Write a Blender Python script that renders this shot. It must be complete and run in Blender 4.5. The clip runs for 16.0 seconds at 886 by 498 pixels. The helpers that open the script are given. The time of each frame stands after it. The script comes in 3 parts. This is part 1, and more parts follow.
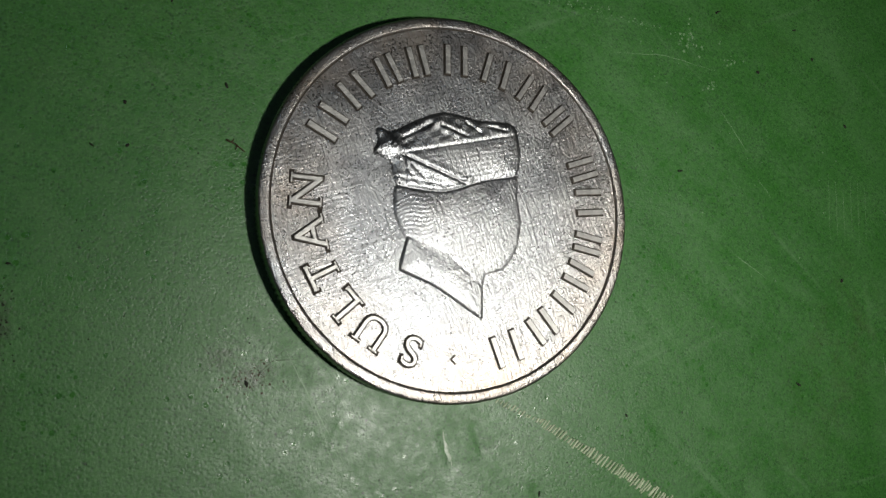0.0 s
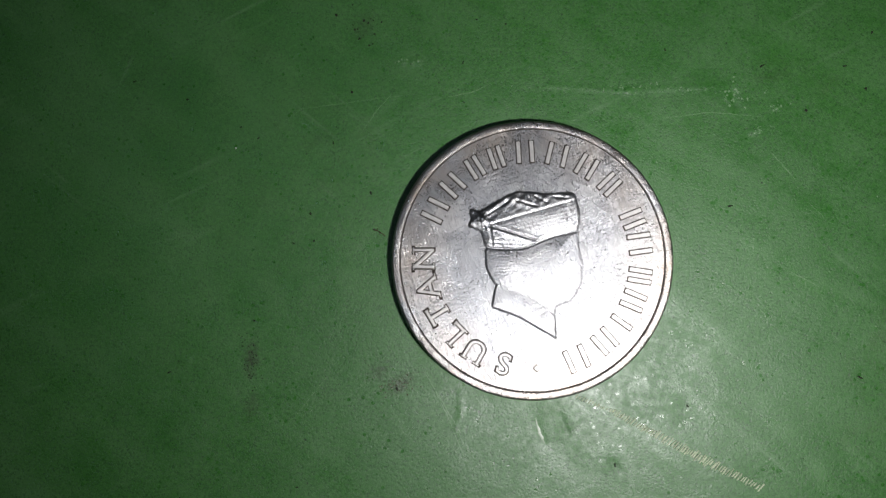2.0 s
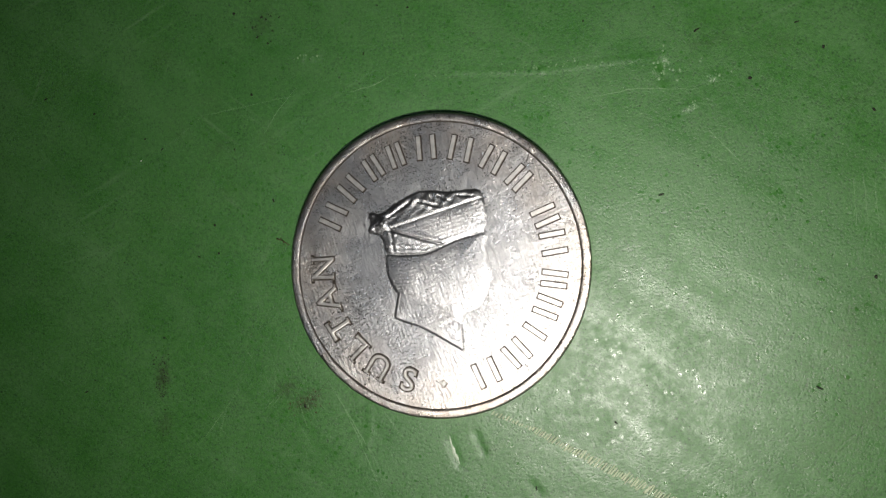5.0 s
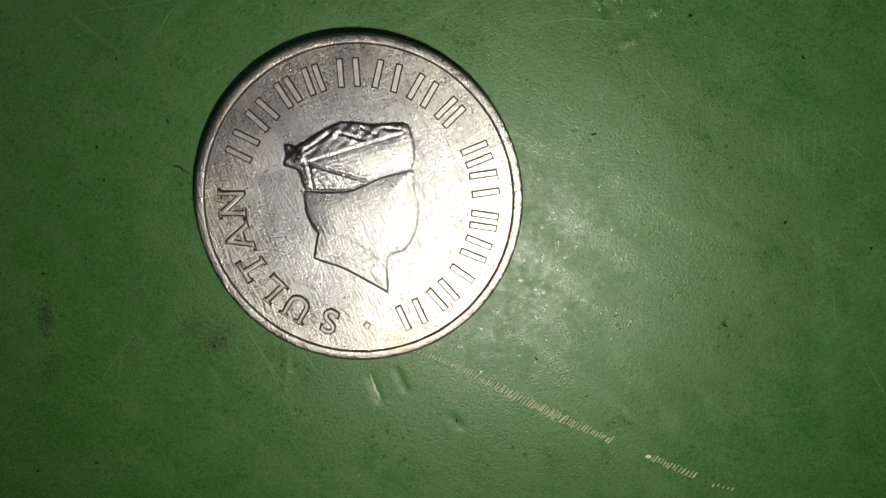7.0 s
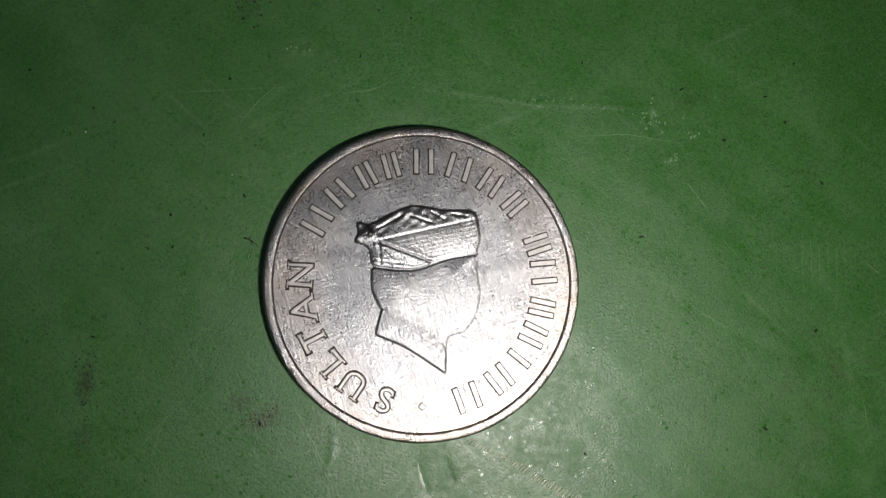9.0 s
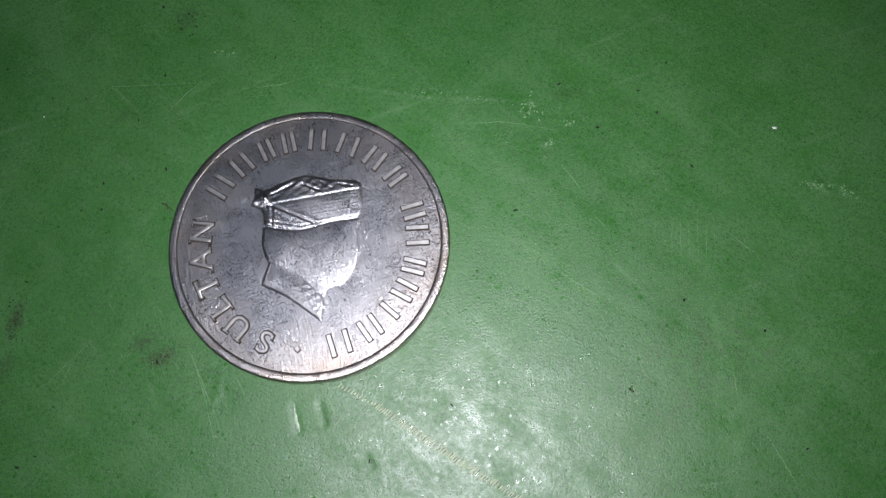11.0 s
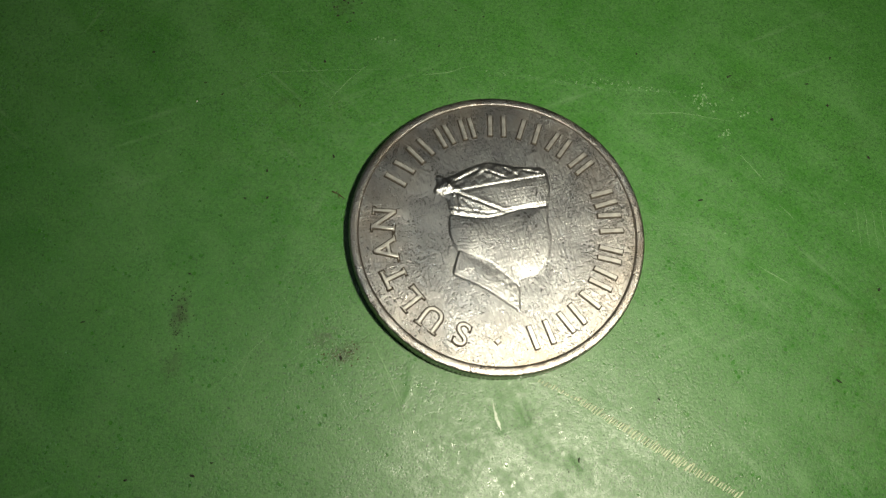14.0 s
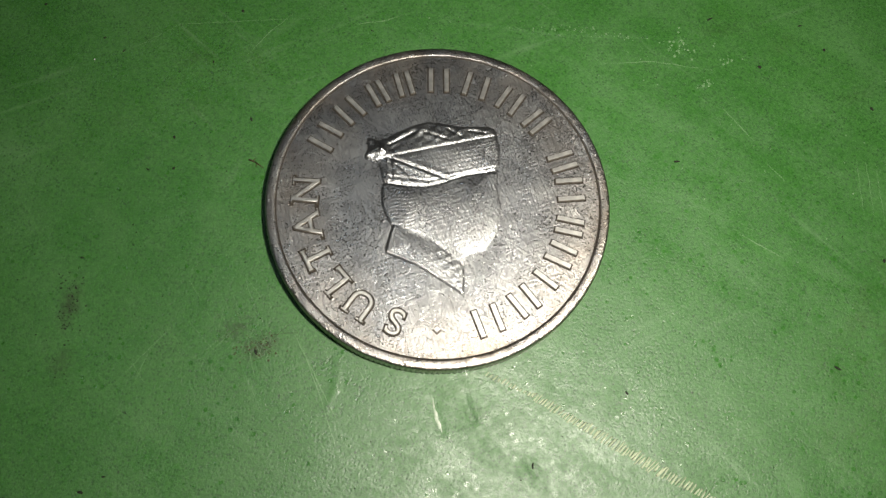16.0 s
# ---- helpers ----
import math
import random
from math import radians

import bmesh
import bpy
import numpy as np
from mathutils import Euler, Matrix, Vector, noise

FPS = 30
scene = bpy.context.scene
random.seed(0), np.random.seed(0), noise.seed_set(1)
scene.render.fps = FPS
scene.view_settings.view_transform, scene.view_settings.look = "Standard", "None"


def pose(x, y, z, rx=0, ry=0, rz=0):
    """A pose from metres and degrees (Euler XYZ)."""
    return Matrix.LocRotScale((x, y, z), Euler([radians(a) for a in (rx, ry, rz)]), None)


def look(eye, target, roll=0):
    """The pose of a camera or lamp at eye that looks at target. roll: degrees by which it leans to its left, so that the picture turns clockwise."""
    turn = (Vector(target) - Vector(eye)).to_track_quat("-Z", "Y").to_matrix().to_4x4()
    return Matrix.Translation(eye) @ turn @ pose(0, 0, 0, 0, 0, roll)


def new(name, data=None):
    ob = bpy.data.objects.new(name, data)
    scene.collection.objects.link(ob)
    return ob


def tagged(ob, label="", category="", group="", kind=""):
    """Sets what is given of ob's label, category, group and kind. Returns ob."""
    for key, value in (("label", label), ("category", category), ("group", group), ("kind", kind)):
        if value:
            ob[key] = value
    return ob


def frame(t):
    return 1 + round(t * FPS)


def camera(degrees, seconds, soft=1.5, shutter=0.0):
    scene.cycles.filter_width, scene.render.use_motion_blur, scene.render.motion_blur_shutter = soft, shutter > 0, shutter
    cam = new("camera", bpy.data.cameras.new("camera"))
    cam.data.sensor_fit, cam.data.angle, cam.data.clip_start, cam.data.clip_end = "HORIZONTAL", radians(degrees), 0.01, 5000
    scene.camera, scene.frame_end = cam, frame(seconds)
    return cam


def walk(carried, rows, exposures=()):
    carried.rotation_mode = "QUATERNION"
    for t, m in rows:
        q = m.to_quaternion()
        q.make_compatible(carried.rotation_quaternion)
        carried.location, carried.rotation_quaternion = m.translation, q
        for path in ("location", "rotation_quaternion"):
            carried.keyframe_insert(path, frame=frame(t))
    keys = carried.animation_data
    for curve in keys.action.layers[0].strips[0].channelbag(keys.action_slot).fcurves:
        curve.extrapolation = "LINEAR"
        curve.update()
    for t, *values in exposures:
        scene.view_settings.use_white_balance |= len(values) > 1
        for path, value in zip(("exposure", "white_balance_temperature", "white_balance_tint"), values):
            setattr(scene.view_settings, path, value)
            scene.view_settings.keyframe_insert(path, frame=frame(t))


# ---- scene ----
cam = camera(59.46, 16.0)
PATH = [
    (0, pose(-0.01826, -0.01049, 0.05269, 6.29, -19.45, 4.73)),
    (0.5, pose(-0.01720, -0.00922, 0.05835, 5.99, -15.46, 4.06)),
    (1, pose(-0.01438, -0.00718, 0.06666, 4.99, -8.12, 3.14)),
    (1.5, pose(-0.00694, -0.00666, 0.07311, 5.00, -1.13, 2.23)),
    (2, pose(-0.00599, -0.00599, 0.07829, 5.08, 1.97, 1.93)),
    (2.5, pose(-0.00219, -0.00426, 0.08124, 3.84, 5.59, 1.36)),
    (3, pose(0.00957, -0.00429, 0.08010, 3.48, 8.50, 0.51)),
    (3.5, pose(0.01155, -0.00331, 0.08245, 3.47, 10.70, 0.43)),
    (4, pose(0.01393, -0.00328, 0.08104, 3.71, 11.30, 0.21)),
    (4.2, pose(0.01400, -0.00303, 0.07857, 3.57, 11.24, 0.17)),
    (6.3, pose(0.01179, 0.00086, 0.06240, -0.50, 8.55, -0.55)),
    (6.5, pose(0.01064, 0.00277, 0.06148, -5.33, 4.89, -0.16)),
    (7, pose(0.00617, 0.00679, 0.06704, -9.25, -0.61, 1.24)),
    (7.5, pose(0.00139, 0.00454, 0.06714, -8.67, -3.18, 2.49)),
    (8, pose(-0.00251, 0.00170, 0.06609, -5.04, -5.96, 4.15)),
    (8.2, pose(-0.00501, 0.00159, 0.06660, -3.16, -7.49, 4.67)),
    (10.3, pose(0.00478, -0.01811, 0.07284, 16.06, 0.44, 5.53)),
    (10.5, pose(0.00879, -0.01823, 0.07336, 14.99, 0.71, 6.49)),
    (11, pose(0.01690, -0.01917, 0.07465, 15.50, 1.06, 6.97)),
    (11.5, pose(0.01648, -0.02205, 0.07612, 17.44, 1.53, 7.03)),
    (12, pose(0.01820, -0.02576, 0.07408, 19.66, 1.52, 6.48)),
    (12.5, pose(0.01692, -0.02608, 0.07483, 20.48, 1.31, 5.99)),
    (13, pose(0.01097, -0.02736, 0.07247, 20.62, -0.45, 5.59)),
    (13.5, pose(0.00323, -0.02706, 0.06857, 19.68, -2.00, 5.43)),
    (14, pose(-0.00642, -0.02646, 0.06898, 19.37, -3.18, 5.53)),
    (14.5, pose(-0.00482, -0.02656, 0.06904, 19.58, -2.49, 4.67)),
    (15, pose(-0.00430, -0.02400, 0.06926, 19.09, -2.73, 4.69)),
    (15.5, pose(-0.00241, -0.02500, 0.06484, 19.06, -2.47, 4.94)),
    (16, pose(-0.00012, -0.02307, 0.05978, 17.93, -2.24, 4.69)),
]

EXPOSURES = [
    (0, -0.70, 6500, 8), (0.5, -0.68, 6450, 11), (1, -0.58, 6400, 14), (1.5, -0.53, 6300, 14), (2, -0.34, 6200, 14),
    (2.5, -0.30, 6150, 15), (3, -0.24, 6100, 16), (3.5, -0.09, 6100, 16), (4, -0.04, 6200, 16), (6.5, -0.51, 7200, 4),
    (7, -0.63, 7100, 6), (7.5, -0.71, 6900, 12), (8, -0.71, 6800, 14), (10.5, -0.06, 6000, 16), (11, 0.14, 5900, 20),
    (11.5, 0.15, 6000, 22), (12, 0.25, 6100, 22), (12.5, 0.29, 6400, 16), (13, 0.32, 6700, 12), (13.5, 0.24, 7300, 6),
    (14, 0.22, 7700, 2), (14.5, 0.21, 7500, 2), (15, 0.21, 7300, 2), (15.5, 0.23, 7150, 5), (16, 0.23, 7000, 8),
]
walk(cam, PATH, EXPOSURES)

MM = 0.001

# ---- light: a dim room with one cool ceiling light, and a small white torch held over the coin ----
world = bpy.data.worlds.new("world")
scene.world = world
world.use_nodes = True
world.node_tree.nodes["Background"].inputs[0].default_value = (0.5, 0.6, 0.7, 1)
world.node_tree.nodes["Background"].inputs[1].default_value = 0.02

torch_data = bpy.data.lights.new("torch", "AREA")
torch_data.shape, torch_data.size = "DISK", 0.006
torch_data.energy = 0.0470
torch_data.spread = radians(125)
torch_data.color = (1.0, 0.97, 0.92)
torch = new("torch", torch_data)
torch.matrix_world = look((0.0190, -0.0185, 0.082), (0.0120, 0.0060, 0.0))


ceiling_lamp_data = bpy.data.lights.new("ceiling_lamp", "AREA")
ceiling_lamp_data.shape, ceiling_lamp_data.size = "DISK", 0.16
ceiling_lamp_data.energy = 1.3
ceiling_lamp_data.color = (0.62, 0.80, 1.0)
ceiling_lamp = new("ceiling_lamp", ceiling_lamp_data)
ceiling_lamp.matrix_world = pose(-0.42, 0.33, 2.135)


# ---- material helpers ----
class Nodes:
    """A small wrapper round one material's node tree."""

    def __init__(self, name):
        self.mat = bpy.data.materials.new(name)
        self.mat.use_nodes = True
        self.tree = self.mat.node_tree
        self.bsdf = self.tree.nodes["Principled BSDF"]

    def add(self, kind):
        return self.tree.nodes.new(kind)

    def link(self, a, b):
        self.tree.links.new(a, b)

    def feed(self, socket, value):
        if isinstance(value, bpy.types.NodeSocket):
            self.link(value, socket)
        else:
            socket.default_value = value

    def coords(self, scale=(1, 1, 1), turn=0.0, shift=(0, 0, 0)):
        tex = self.add("ShaderNodeTexCoord")
        mapping = self.add("ShaderNodeMapping")
        mapping.vector_type = "TEXTURE"
        mapping.inputs["Scale"].default_value = [1 / v for v in scale]
        mapping.inputs["Location"].default_value = shift
        mapping.inputs["Rotation"].default_value = (0, 0, radians(turn))
        self.link(tex.outputs["Object"], mapping.inputs["Vector"])
        return mapping.outputs[0]

    def noise(self, scale, detail=2.0, rough=0.5, vector=None, distort=0.0):
        node = self.add("ShaderNodeTexNoise")
        node.inputs["Scale"].default_value = scale
        node.inputs["Detail"].default_value = detail
        node.inputs["Roughness"].default_value = rough
        node.inputs["Distortion"].default_value = distort
        self.link(vector if vector is not None else self.coords(), node.inputs["Vector"])
        return node.outputs[0]

    def cells(self, scale, vector=None, feature="F1"):
        node = self.add("ShaderNodeTexVoronoi")
        node.feature = feature
        node.inputs["Scale"].default_value = scale
        self.link(vector if vector is not None else self.coords(), node.inputs["Vector"])
        return node.outputs["Distance"]

    def span(self, value, a, b, c=0.0, d=1.0):
        node = self.add("ShaderNodeMapRange")
        for n, v in enumerate((value, a, b, c, d)):
            self.feed(node.inputs[n], v)
        return node.outputs[0]

    def math(self, how, a, b=0.0):
        node = self.add("ShaderNodeMath")
        node.operation = how
        self.feed(node.inputs[0], a)
        self.feed(node.inputs[1], b)
        return node.outputs[0]

    def mix(self, factor, a, b):
        node = self.add("ShaderNodeMix")
        node.data_type = "RGBA"
        self.feed(node.inputs[0], factor)
        self.feed(node.inputs[6], a if isinstance(a, bpy.types.NodeSocket) else (*a, 1))
        self.feed(node.inputs[7], b if isinstance(b, bpy.types.NodeSocket) else (*b, 1))
        return node.outputs[2]

    def bump(self, height, distance, strength=1.0, normal=None):
        node = self.add("ShaderNodeBump")
        node.inputs["Strength"].default_value = strength
        node.inputs["Distance"].default_value = distance
        self.link(height, node.inputs["Height"])
        if normal is not None:
            self.link(normal, node.inputs["Normal"])
        return node.outputs[0]

    def done(self, colour, rough, metal=0.0, normal=None, specular=None):
        self.feed(self.bsdf.inputs["Base Color"], colour if isinstance(colour, bpy.types.NodeSocket) else (*colour, 1))
        self.feed(self.bsdf.inputs["Roughness"], rough)
        self.feed(self.bsdf.inputs["Metallic"], metal)
        if specular is not None:
            self.feed(self.bsdf.inputs["Specular IOR Level"], specular)
        if normal is not None:
            self.link(normal, self.bsdf.inputs["Normal"])
        return self.mat


# wipes on the covering, sheen painted in: centre x, y (mm), turn (degrees), half length, half width (mm), amount
SHEEN_WIPES = [
    (22.0, 2.2, -23, 5.0, 0.9, 0.30), (31.0, -2.2, -17, 5.0, 0.9, 0.32), (28.0, -2.0, -34, 4.2, 0.5, 0.30), (24.4, -15.0, -51, 4.6, 1.3, 0.55),
    (28.4, -19.8, -58, 3.0, 1.2, 0.50), (31.8, -18.0, -60, 3.6, 1.2, 0.34), (42.0, -13.0, -81, 7.5, 2.0, 0.28), (18.0, -6.0, -45, 3.4, 0.8, 0.30),
    (40.2, -4.0, -80, 4.2, 0.6, 0.30), (34.5, -8.5, -35, 6.0, 1.2, 0.22), (37.0, 4.5, -84, 4.0, 2.6, 0.16), (-15.8, 15.0, 40, 4.6, 0.5, 0.26),
    (-13.2, -15.5, -58, 5.0, 0.8, 0.22), (16.5, 15.4, 3, 8.0, 1.0, 0.18), (-20.0, -2.5, 20, 4.5, 1.0, 0.16),
]


# ground-in dirt: the same six numbers
STAINS = [
    (-27.9, -10.8, 85, 2.5, 1.0, 0.85), (-27.6, -15.6, 70, 1.8, 1.1, 0.5), (-12.9, -12.9, 25, 2.0, 1.1, 0.85), (-14.8, -11.6, 40, 1.8, 1.1, 0.55), (-18.0, 24.0, 60, 2.4, 1.5, 0.40),
    (-22.0, 12.0, 30, 2.5, 1.3, 0.25), (36.0, 14.0, 20, 2.2, 0.9, 0.25), (24.0, 19.5, 10, 2.4, 0.9, 0.28),
]


def green_coating():
    """Worn green leather-grained covering: blotches, pores, scuffs, faint stains."""
    n = Nodes("green_coating")
    blotch = n.noise(70, 4, 0.6)
    patch = n.noise(260, 4, 0.6)
    grain = n.noise(2600, 3, 0.6)
    colour = n.mix(n.span(blotch, 0.3, 0.7), (0.036, 0.147, 0.023), (0.050, 0.180, 0.032))
    colour = n.mix(n.span(patch, 0.40, 0.68, 0.0, 0.45), colour, (0.060, 0.188, 0.041))
    colour = n.mix(n.span(grain, 0.40, 0.60, 0.0, 0.55), colour, (0.026, 0.105, 0.021))
    speckle = n.noise(6500, 3, 0.7)
    colour = n.mix(n.span(speckle, 0.54, 0.68, 0.0, 0.70), colour, (0.014, 0.058, 0.012))
    colour = n.mix(n.span(speckle, 0.44, 0.30, 0.0, 0.55), colour, (0.105, 0.255, 0.090))
    # pale scuffs rubbed in a few directions
    for turn, scale, low in ((28, (45, 700, 1), 0.60), (-38, (60, 900, 1), 0.62), (15, (60, 620, 1), 0.64), (70, (50, 800, 1), 0.64)):
        streak = n.noise(1.0, 3, 0.6, n.coords(scale, turn, (turn * 0.01, 0, 0)))
        where = n.span(n.noise(60 + turn * 0.2, 2, 0.5), 0.45, 0.62)
        amount = n.math("MULTIPLY", n.span(streak, low, low + 0.14, 0.0, 0.34), where)
        colour = n.mix(amount, colour, (0.17, 0.30, 0.15))
    # broad soft wipes where the coating has gone chalky
    for turn, scale, shift, most in ((-58, (14, 90, 1), 0.31, 0.26), (-28, (20, 190, 1), 0.12, 0.24), (62, (16, 110, 1), 0.77, 0.16)):
        wipe = n.noise(1.0, 4, 0.55, n.coords(scale, turn, (shift, 0.4, 0)))
        colour = n.mix(n.span(wipe, 0.50, 0.72, 0.0, most), colour, (0.100, 0.230, 0.084))
        colour = n.mix(n.span(wipe, 0.46, 0.28, 0.0, most * 0.35), colour, (0.026, 0.112, 0.022))
    # pores and tiny pits
    pores = n.cells(3600)
    rare = n.span(n.noise(420, 3, 0.6), 0.36, 0.62, 0.35, 1.0)
    colour = n.mix(n.math("MULTIPLY", n.span(pores, 0.10, 0.42, 0.85, 0.0), rare), colour, (0.016, 0.058, 0.014))
    pits = n.span(n.cells(430), 0.025, 0.055, 0.8, 0.0)
    colour = n.mix(pits, colour, (0.010, 0.022, 0.008))
    # brown grime in worn places
    grime = n.math("MULTIPLY", n.span(n.noise(38, 3, 0.6), 0.58, 0.72), n.span(n.noise(500, 4, 0.7), 0.45, 0.75, 0.0, 0.45))
    colour = n.mix(grime, colour, (0.045, 0.045, 0.018))
    # smudges of ground-in dirt with a place of their own
    ragged = n.noise(900, 5, 0.75)
    for cx, cy, turn, long, wide, most in STAINS:
        u = n.coords((1000 / long, 1000 / wide, 1), turn, (cx * 0.001, cy * 0.001, 0))
        far = n.add("ShaderNodeVectorMath")
        far.operation = "LENGTH"
        n.link(u, far.inputs[0])
        edge = n.math("ADD", far.outputs["Value"], n.math("MULTIPLY", n.math("SUBTRACT", ragged, 0.5), 1.5))
        mask = n.math("MULTIPLY", n.span(edge, 0.15, 1.0, 1.0, 0.0), n.span(n.noise(2600, 3, 0.7), 0.34, 0.66, 0.25, 1.0))
        colour = n.mix(n.math("MULTIPLY", mask, most), colour, (0.020, 0.021, 0.009))
    rough = n.math("ADD", n.span(patch, 0.34, 0.66, 0.37, 0.50), n.span(n.noise(1500, 2, 0.5), 0.3, 0.7, -0.06, 0.06))
    rubbed = n.math("MULTIPLY", n.span(n.cells(1150), 0.16, 0.26, 1.0, 0.0), n.span(n.noise(170, 3, 0.6), 0.44, 0.58))
    rough = n.math("SUBTRACT", rough, n.math("MULTIPLY", rubbed, 0.22))
    sheen = n.noise(1.0, 3, 0.55, n.coords((90, 420, 1), -32, (0.2, 0.1, 0)))
    rough = n.math("SUBTRACT", rough, n.span(sheen, 0.46, 0.70, -0.01, 0.09))
    # single wipes with a place of their own: sheen painted as paler colour, and polished
    shape = n.noise(380, 4, 0.65)
    for cx, cy, turn, long, wide, most in SHEEN_WIPES:
        u = n.coords((1000 / long, 1000 / wide, 1), turn, (cx * 0.001, cy * 0.001, 0))
        far = n.add("ShaderNodeVectorMath")
        far.operation = "LENGTH"
        n.link(u, far.inputs[0])
        mask = n.math("MULTIPLY", n.span(far.outputs["Value"], 0.15, 1.0, 1.0, 0.0), n.span(shape, 0.34, 0.62, 0.15, 1.0))
        colour = n.mix(n.math("MULTIPLY", mask, most), colour, (0.130, 0.275, 0.108))
        rough = n.math("SUBTRACT", rough, n.math("MULTIPLY", mask, most * 0.16))
    normal = n.bump(n.noise(300, 3, 0.55), 0.00012, 0.28)
    normal = n.bump(n.noise(1700, 4, 0.7), 0.00006, 0.22, normal)
    normal = n.bump(n.noise(5200, 4, 0.75), 0.00004, 0.60, normal)
    normal = n.bump(n.span(pores, 0.0, 0.5), 0.00003, 0.30, normal)
    return n.done(colour, rough, 0.0, normal, 0.70)


def coin_metal():
    """Worn cupronickel: fine rubbed lines in two directions, pitting, warm toning towards the rim."""
    n = Nodes("coin_metal")
    place = n.add("ShaderNodeTexCoord").outputs["Object"]
    split = n.add("ShaderNodeSeparateXYZ")
    n.link(place, split.inputs[0])
    r2 = n.math("ADD", n.math("POWER", split.outputs[0], 2.0), n.math("POWER", split.outputs[1], 2.0))
    radius = n.math("SQRT", r2)
    tone = n.math("MULTIPLY", n.span(radius, 0.0075, 0.0125), n.span(n.noise(230, 4, 0.6), 0.32, 0.68))
    colour = n.mix(n.noise(320, 3, 0.6), (0.285, 0.296, 0.312), (0.370, 0.376, 0.380))
    colour = n.mix(n.math("MULTIPLY", tone, 0.75), colour, (0.40, 0.325, 0.25))
    # short fine rubbing marks, each direction strong in patches of its own
    lines = 0.0
    for turn, shift, amount, size in ((108, 0.0, 1.0, 190), (121, 0.6, 0.8, 230), (24, 0.3, 0.55, 210), (152, 0.7, 0.6, 260), (70, 0.5, 0.35, 180)):
        mark = n.noise(1.0, 3, 0.7, n.coords((420, 5200, 1), turn, (shift, 0.2 * shift, 0)))
        where = n.span(n.noise(size, 2, 0.5, n.coords((1, 1, 1), 0, (shift, 0, 0))), 0.38, 0.62, 0.45 * amount, amount)
        lines = n.math("ADD", n.math("MULTIPLY", mark, where), lines)
    deep = n.noise(1.0, 2, 0.6, n.coords((160, 4200, 1), 113, (0.4, 0.9, 0)))
    lines = n.math("ADD", lines, n.span(deep, 0.62, 0.74, 0.0, 0.30))
    grit = n.noise(6500, 3, 0.65)
    colour = n.mix(n.span(grit, 0.56, 0.72, 0.0, 0.34), colour, (0.22, 0.205, 0.185))
    # polished and frosted grains side by side
    frost = n.span(n.noise(9000, 2, 0.6), 0.36, 0.62, 0.25, 0.40)
    rough = n.math("ADD", frost, n.span(n.noise(420, 4, 0.65), 0.3, 0.7, -0.03, 0.05))
    colour = n.mix(n.span(lines, 1.0, 1.55, 0.0, 0.45), colour, (0.56, 0.56, 0.55))
    normal = n.bump(lines, 0.000062, 0.9)
    normal = n.bump(grit, 0.000020, 0.8, normal)
    normal = n.bump(n.noise(900, 2, 0.5), 0.00004, 0.07, normal)
    return n.done(colour, rough, 1.0, normal)


def plain(name, a, b, scale, rough, bump=0.0):
    n = Nodes(name)
    grain = n.noise(scale, 4, 0.6)
    colour = n.mix(n.span(grain, 0.3, 0.7), a, b)
    return n.done(colour, rough, 0.0, n.bump(grain, bump, 0.6) if bump else None)


def tarnish():
    """Brown-grey tarnish and grime held on the flanks of raised work."""
    n = Nodes("tarnished_metal")
    colour = n.mix(n.span(n.noise(1800, 3, 0.6), 0.3, 0.7), (0.20, 0.165, 0.125), (0.50, 0.46, 0.40))
    return n.done(colour, 0.40, 0.9, n.bump(n.noise(5000, 2, 0.6), 0.00003, 0.7))


def rubbed_lit_metal():
    """The rubbed tops of the raised characters, paler: caught light put into the colour."""
    n = Nodes("rubbed_lit_metal")
    colour = n.mix(n.span(n.noise(1500, 3, 0.6), 0.3, 0.7), (0.38, 0.375, 0.36), (0.52, 0.51, 0.48))
    return n.done(colour, n.span(n.noise(2600, 3, 0.6), 0.3, 0.7, 0.38, 0.52), 1.0, n.bump(n.noise(4200, 3, 0.65), 0.00004, 0.8))


GREEN = green_coating()
RUBBED_LIT = rubbed_lit_metal()
TARNISH = tarnish()
# dark brown for grime, and for shade painted at edges and gaps
GRIME_SHADE = plain("brown_grime_shade", (0.014, 0.011, 0.008), (0.045, 0.034, 0.022), 2500, 0.75, 0.00002)
METAL = coin_metal()
DIRT = plain("dark_dirt", (0.006, 0.009, 0.004), (0.016, 0.018, 0.009), 4000, 0.9, 0.00003)
RUST = plain("brown_dirt", (0.030, 0.020, 0.009), (0.062, 0.042, 0.020), 4000, 0.9, 0.00003)
CRUMB = plain("white_crumb", (0.70, 0.70, 0.66), (0.82, 0.82, 0.78), 3000, 0.7, 0.00003)
BARE = plain("bare_fibres", (0.36, 0.43, 0.27), (0.60, 0.66, 0.47), 3500, 0.75, 0.00004)
GOUGE = plain("bare_gouge", (0.22, 0.34, 0.20), (0.52, 0.57, 0.46), 3000, 0.35, 0.00004)
SCUFF = plain("scuffed_coating", (0.100, 0.228, 0.086), (0.180, 0.300, 0.150), 3000, 0.42, 0.00003)
WALL = plain("wall_paint", (0.24, 0.25, 0.25), (0.29, 0.29, 0.28), 6, 0.8)


